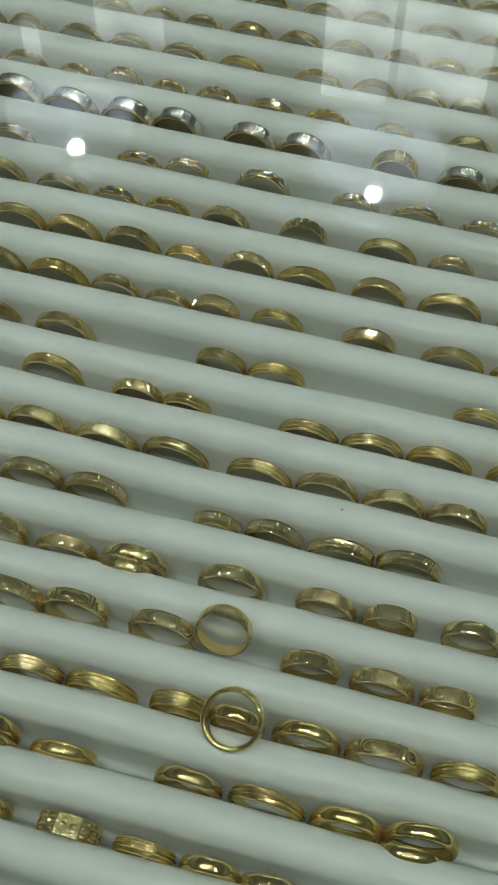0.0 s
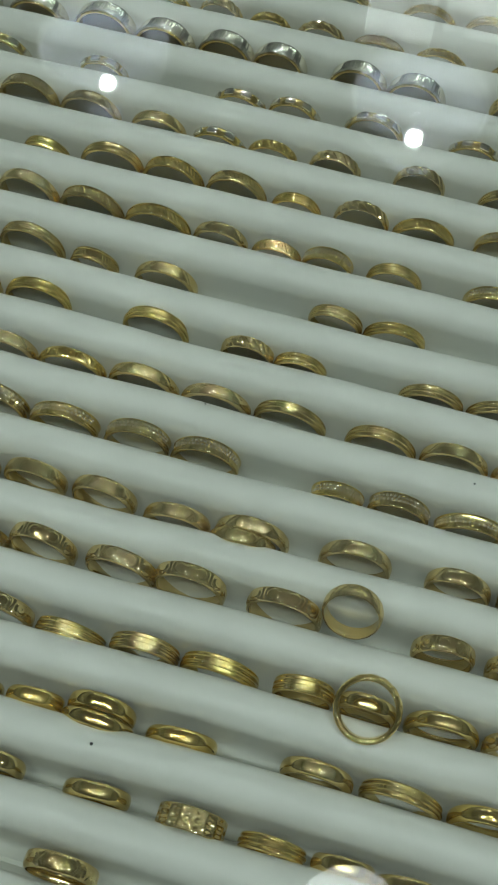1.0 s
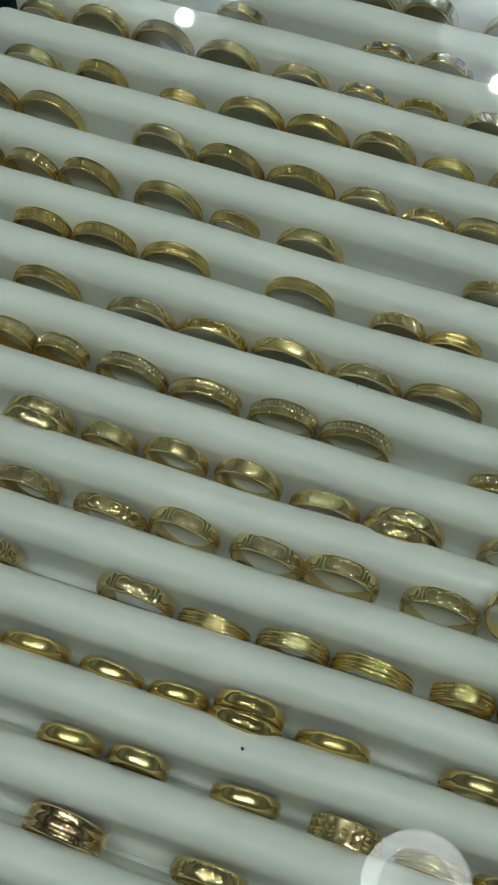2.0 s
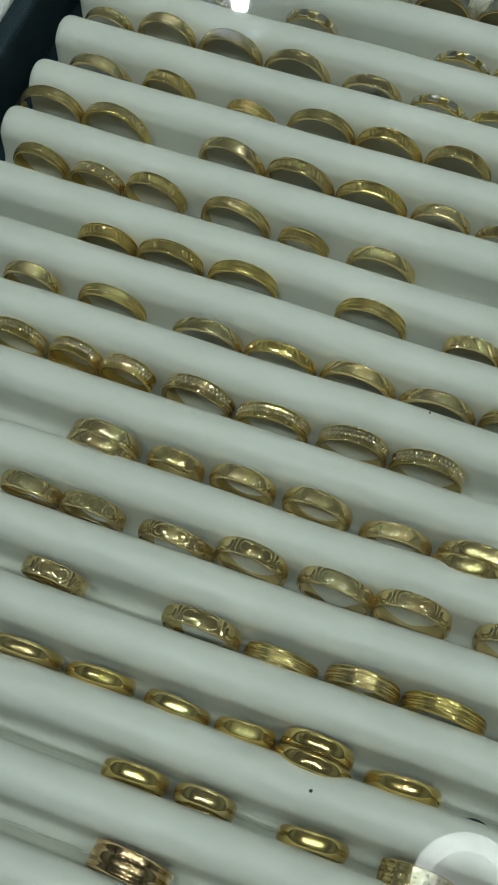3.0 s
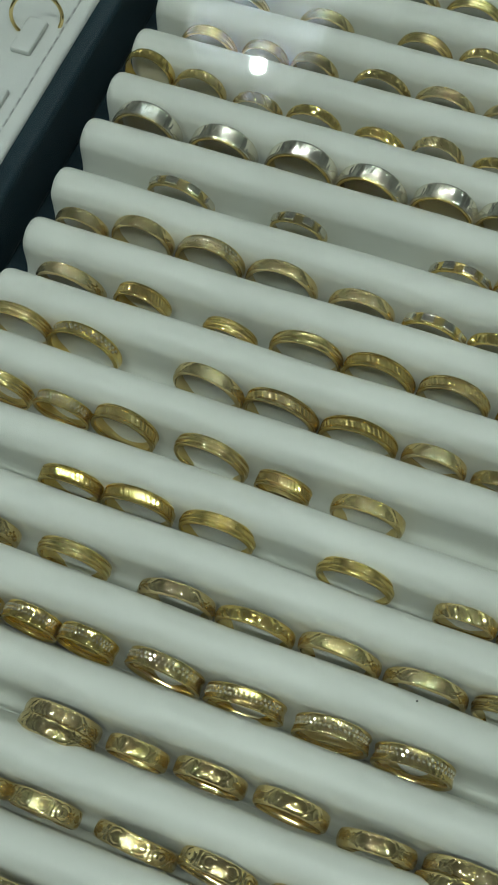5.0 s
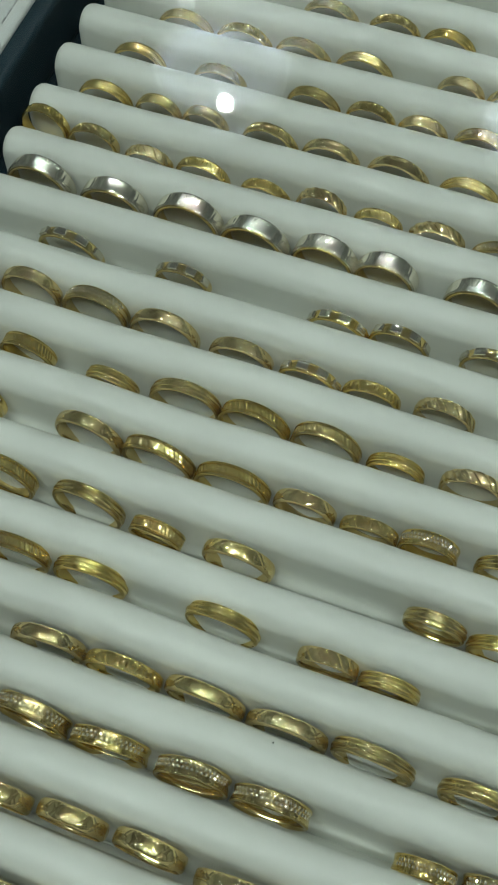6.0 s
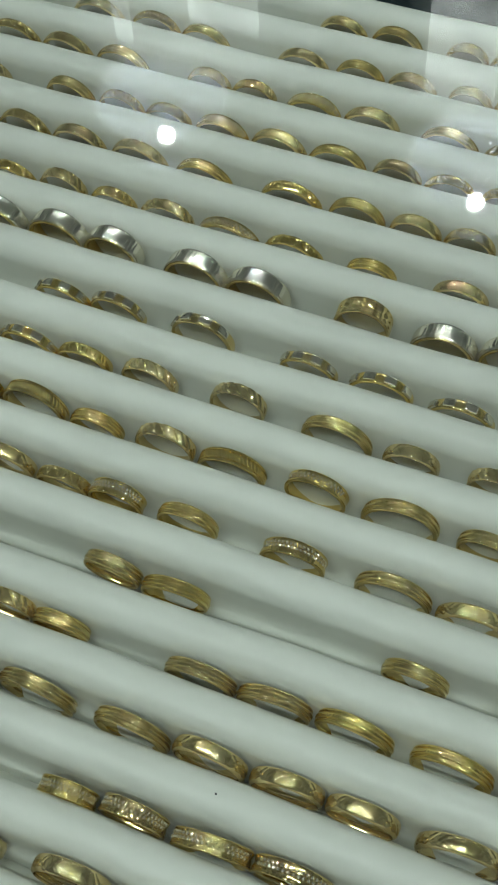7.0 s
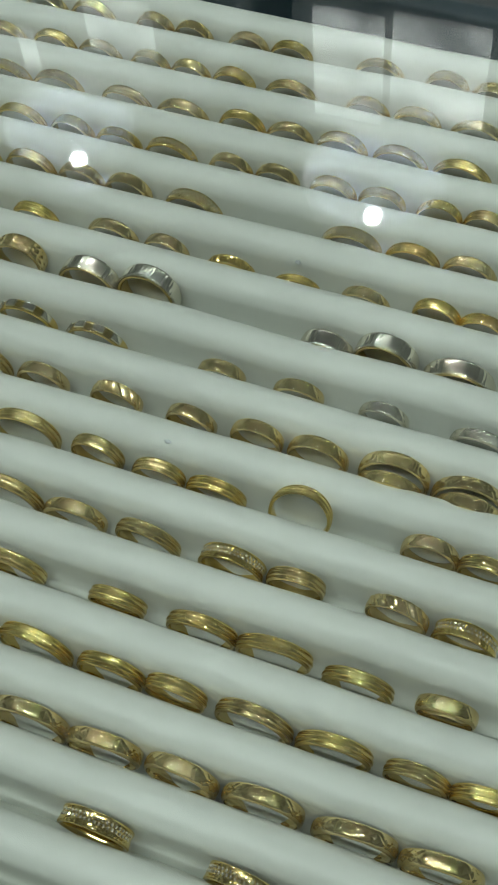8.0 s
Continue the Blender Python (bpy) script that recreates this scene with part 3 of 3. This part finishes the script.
ring_row(3, [
    ("engraved", -238, 22.6, -2.5), ("corded", -214, 17.4, -1.7), ("lined", -186, 17.0, -4.1), ("lined", -163, 22.1, -0.1), ("corded", -141, 21.6, -0.4), ("corded", -119, 21.0, -0.1),
    ("lined", -98, 17.1, -2.7), ("slanted", -76, 18.7, 0.2), ("corded", -55, 20.8, -1.3), ("pave", -29, 18.8, 0.4), ("lined", -4, 22.6, 0.6), ("lined", 21, 16.9, -0.8),
    ("lined", 41, 16.4, -2.4), ("lined", 59, 18.5, -3.1), ("engraved", 123, 16.6, -0.5), ("lined", 139, 16.1, -1.8)])
ring_row(4, [
    ("lined", -246, 21.9, 0.4), ("pave", -224, 22.6, 0.5), ("engraved", -185, 21.9, 0.2), ("corded", -163, 22.3, -0.9), ("corded", -140, 22.6, -1.3), ("engraved", -118, 18.6, -2.1),
    ("notched", -99, 16.9, -3.8), ("beaded", -82, 16.9, -2.1), ("lined", -60, 18.3, -1.8), ("beaded", -28, 19.1, -1.8), ("lined", 1, 22.1, -1.7), ("engraved", 23, 19.6, -2.9),
    ("lined", 46, 20.1, -2.7), ("beaded", 72, 19.3, -1.7), ("lined", 91, 16.9, -2.3), ("slanted", 120, 18.0, -1.1), ("beaded", 139, 17.8, -2.5)])
ring_row(5, [
    ("lined", -240, 18.2, -1.4), ("pave", -221, 17.4, -2.5), ("corded", -202, 19.7, -0.3), ("lined", -176, 22.2, -0.4), ("corded", -154, 15.9, -4.5), ("engraved", -130, 21.2, -2.7),
    ("lined", -74, 17.5, -3.3), ("lined", -55, 19.9, -4.0), ("lined", 14, 18.5, -3.8), ("lined", 46, 17.0, -4.6), ("lined", 71, 20.3, -3.6), ("lined", 92, 21.6, -3.2),
    ("lined", 116, 19.9, -4.7), ("engraved", 140, 16.7, -4.0)])
ring_row(6, [
    ("corded", -209, 18.5, -2.4), ("corded", -189, 20.7, -1.3), ("lined", -166, 21.6, -0.5), ("lined", -127, 21.5, -0.4), ("slanted", -97, 16.8, -2.5), ("lined", -80, 16.7, -3.7),
    ("lined", -39, 20.4, -3.1), ("lined", -18, 20.7, -2.7), ("lined", 4, 21.7, -2.0), ("lined", 30, 22.1, -1.8), ("lined", 53, 19.4, -2.3), ("lined", 72, 17.5, -2.0),
    ("lined", 94, 21.8, -1.6), ("lined", 116, 20.7, -2.3), ("lined", 138, 17.5, -2.5), ("lined", 155, 17.2, -2.4)])
ring_row(7, [
    ("engraved", -224, 18.0, -1.5), ("lined", -199, 20.9, -1.0), ("engraved", -169, 21.6, -2.0), ("notched", -147, 22.0, -2.1), ("engraved", -124, 22.6, -1.3), ("engraved", -101, 22.3, -1.8),
    ("lined", -78, 22.5, -1.2), ("lined", -50, 21.7, -1.5), ("engraved", -28, 20.7, -0.7), ("engraved", -7, 19.9, -0.8), ("engraved", 13, 19.5, -0.8), ("engraved", 38, 22.6, -0.2),
    ("engraved", 60, 21.1, -1.4), ("engraved", 82, 20.6, -0.8), ("engraved", 104, 21.9, -0.6), ("engraved", 128, 22.3, -0.8), ("engraved", 150, 21.5, -0.7)])
ring_row(8, [
    ("beaded", -220, 18.9, -0.6), ("beaded", -201, 15.8, -0.6), ("beaded", -185, 16.1, -0.9), ("beaded", -164, 21.0, -0.4), ("beaded", -142, 21.2, -1.4), ("beaded", -119, 19.8, -0.2),
    ("beaded", -98, 20.7, -0.3), ("beaded", -58, 15.8, -3.5), ("beaded", -40, 18.2, -1.6), ("beaded", -19, 21.1, -2.3), ("beaded", 2, 20.6, -0.9), ("beaded", 67, 19.4, -0.3),
    ("beaded", 106, 18.1, -1.1)])
ring_row(9, [
    ("faceted", -183, 20.8, -1.4), ("faceted", -162, 16.5, -2.8), ("faceted", -143, 19.1, -1.2), ("faceted", -122, 19.7, -0.7), ("faceted", -100, 19.9, -3.0), ("faceted", -78, 22.1, -0.4),
    ("faceted", -48, 20.8, 1.3), ("faceted", -19, 18.7, 0.9), ("scrolled", 0, 16.6, 0.9), ("faceted", 24, 18.0, 2.5)])
ring_row(10, [
    ("scrolled", -196, 18.1, -3.0), ("scrolled", -178, 18.7, -2.5), ("scrolled", -154, 21.9, -3.5), ("scrolled", -133, 20.3, 0.4), ("scrolled", -110, 21.1, -0.1), ("scrolled", -90, 21.1, 1.5),
    ("scrolled", -63, 21.7, 1.7), ("scrolled", -19, 17.4, 1.2), ("scrolled", 2, 19.1, 1.1), ("scrolled", 21, 16.8, 0.8)])
ring_row(11, [
    ("scrolled", -180, 18.2, -3.4), ("scrolled", -139, 21.8, -1.8), ("grooved", -117, 20.0, -5.0), ("grooved", -96, 19.5, -2.1), ("grooved", -75, 21.9, -2.0), ("grooved", -52, 16.7, -0.7),
    ("plain", -35, 16.6, -0.7), ("plain", -15, 20.0, 0.6), ("scrolled", 7, 22.5, 1.3), ("grooved", 30, 20.1, 1.1)])
ring_row(12, [
    ("plain", -179, 20.4, -5.0), ("plain", -158, 18.5, -5.0), ("plain", -137, 17.7, -5.0), ("plain", -119, 15.8, -4.9), ("plain", -101, 18.7, 0.0), ("plain", -79, 19.3, -3.8),
    ("plain", -43, 19.5, -0.9), ("lined", -21, 21.7, -0.4), ("plain", 1, 20.4, 0.4), ("plain", 21, 20.4, 2.6)])
ring_row(13, [
    ("plain", -140, 17.2, -2.6), ("plain", -122, 15.8, -1.8), ("plain", -95, 17.7, -2.5), ("hammered", -70, 17.9, -1.5), ("lined", -49, 17.5, -2.5), ("plain", -31, 16.4, -2.2),
    ("plain", -15, 16.1, -2.3)])
ring_row(14, [
    ("rose", -133, 20.5, -0.8), ("faceted", -97, 19.1, -0.2)])

# rings that sit differently: stacked in one slot, tipped over or lying on a roll
ring_at("faceted", -0.080, SLOT_Y - 9 * PITCH - 0.0056, 0.0000, 0.0205, 3, 3, 8)
ring_at("faceted", -0.183, SLOT_Y - 9 * PITCH - 0.0060, 0.0000, 0.0210, 2, -2, 20)
ring_at("plain", -0.101, SLOT_Y - 12 * PITCH - 0.0056, 0.0000, 0.0205, 3, -2, 0)
ring_at("plain", 0.0185, SLOT_Y - 12 * PITCH - 0.0056, 0.0000, 0.0210, 3, 2, 0)
ring_at("engraved", 0.106, SLOT_Y - 2 * PITCH - 0.0055, -0.0002, 0.0205, 3, 0, 0)
ring_at("scrolled", 0.129, SLOT_Y - 2 * PITCH - 0.0055, -0.0002, 0.0205, 3, 0, 0)
lying = ring_at("chunky", -0.0350, 0.0868, 0.0125, 0.0176, -60, -8, 30, "yellow gold ring lying loose on top of a roll")
tipped = ring_at("faceted", -0.0450, 0.1130, 0.0076, 0.0166, -26, 0, 0, "yellow gold ring tipped back in its slot")

ring_at("lined", 0.0850, SLOT_Y - 3 * PITCH - 0.0015, 0.0015, 0.0185, -24, 4, 0, "yellow gold ring tipped back in its slot")

# ---- tray of earrings beside the ring tray ----
case = tagged(new("earring_tray"), "cream leatherette earring tray with stitched edge", "tray")
child("board", finish(box_bm(-0.430, -0.2735, 0.02, 0.50, -0.034, -0.0005, 0.0018), "board", M_CREAM, True), case)
for i in range(100):
    y = 0.03 + i * 0.0046
    child("stitch", STITCH, case).location = (-0.2785, y, -0.0003)
for nm, x, y in (("tab", -0.2860, 0.2965), ("tab", -0.2870, 0.2665), ("tab", -0.2870, 0.3270), ("tab", -0.2870, 0.3555), ("tab", -0.2870, 0.2360)):
    child(nm, TAB, case, "raised cream tab").location = (x, y, 0.0)
for x, y, turn in ((-0.2865, 0.3330, 25), (-0.2895, 0.3640, -20)):
    hoop = tagged(new("hoop_earring", HOOP), "thin yellow gold hoop earring hooked on a cream tab", "earring", "hoop earrings")
    hoop.matrix_basis = pose(x, y, 0.0040, 78, 0, turn)

# marks on the rolls, and a navy patch added where the tray shows through
STAIN = speckled("grey_smudge", (0.36, 0.37, 0.36), (0.48, 0.49, 0.47), 500, 0.9)
for nm, text, mat, x, y, z, sx, sy in (
    ("smudge", "faint grey smudge on a white roll", STAIN, 0.0535, 0.3352, -0.0040, 0.0011, 0.0008),
    ("smudge", "faint grey smudge on a white roll", STAIN, 0.0420, 0.2575, -0.0014, 0.0019, 0.0011),
    ("tray_gap_patch", "small navy patch added for the tray base showing through a slot", M_NAVY, -0.0600, 0.0690, -0.0172, 0.0036, 0.0012),
):
    bm = bmesh.new()
    bmesh.ops.create_icosphere(bm, subdivisions=2, radius=1, matrix=Matrix.Diagonal((sx, sy, 0.0006, 1)))
    for v in bm.verts:
        v.co *= 1 + 0.35 * noise.noise(v.co * 1500)
    tagged(new(nm, finish(bm, nm, mat, True)), text, "mark" if nm == "smudge" else "scrap").location = (x, y, z)

# grit on the rolls
for x, y, r in ((-0.0215, 0.1605, 0.00035), (-0.099, 0.0595, 0.0005), (-0.102, 0.1635, 0.0003)):
    bm = bmesh.new()
    bmesh.ops.create_icosphere(bm, subdivisions=1, radius=r)
    grit = tagged(new("grit_speck", finish(bm, "grit_speck", M_SPECK)), "tiny dark speck of grit on a white roll", "speck", "specks on the rolls")
    grit.location = (x, y, CREST + 0.0001)
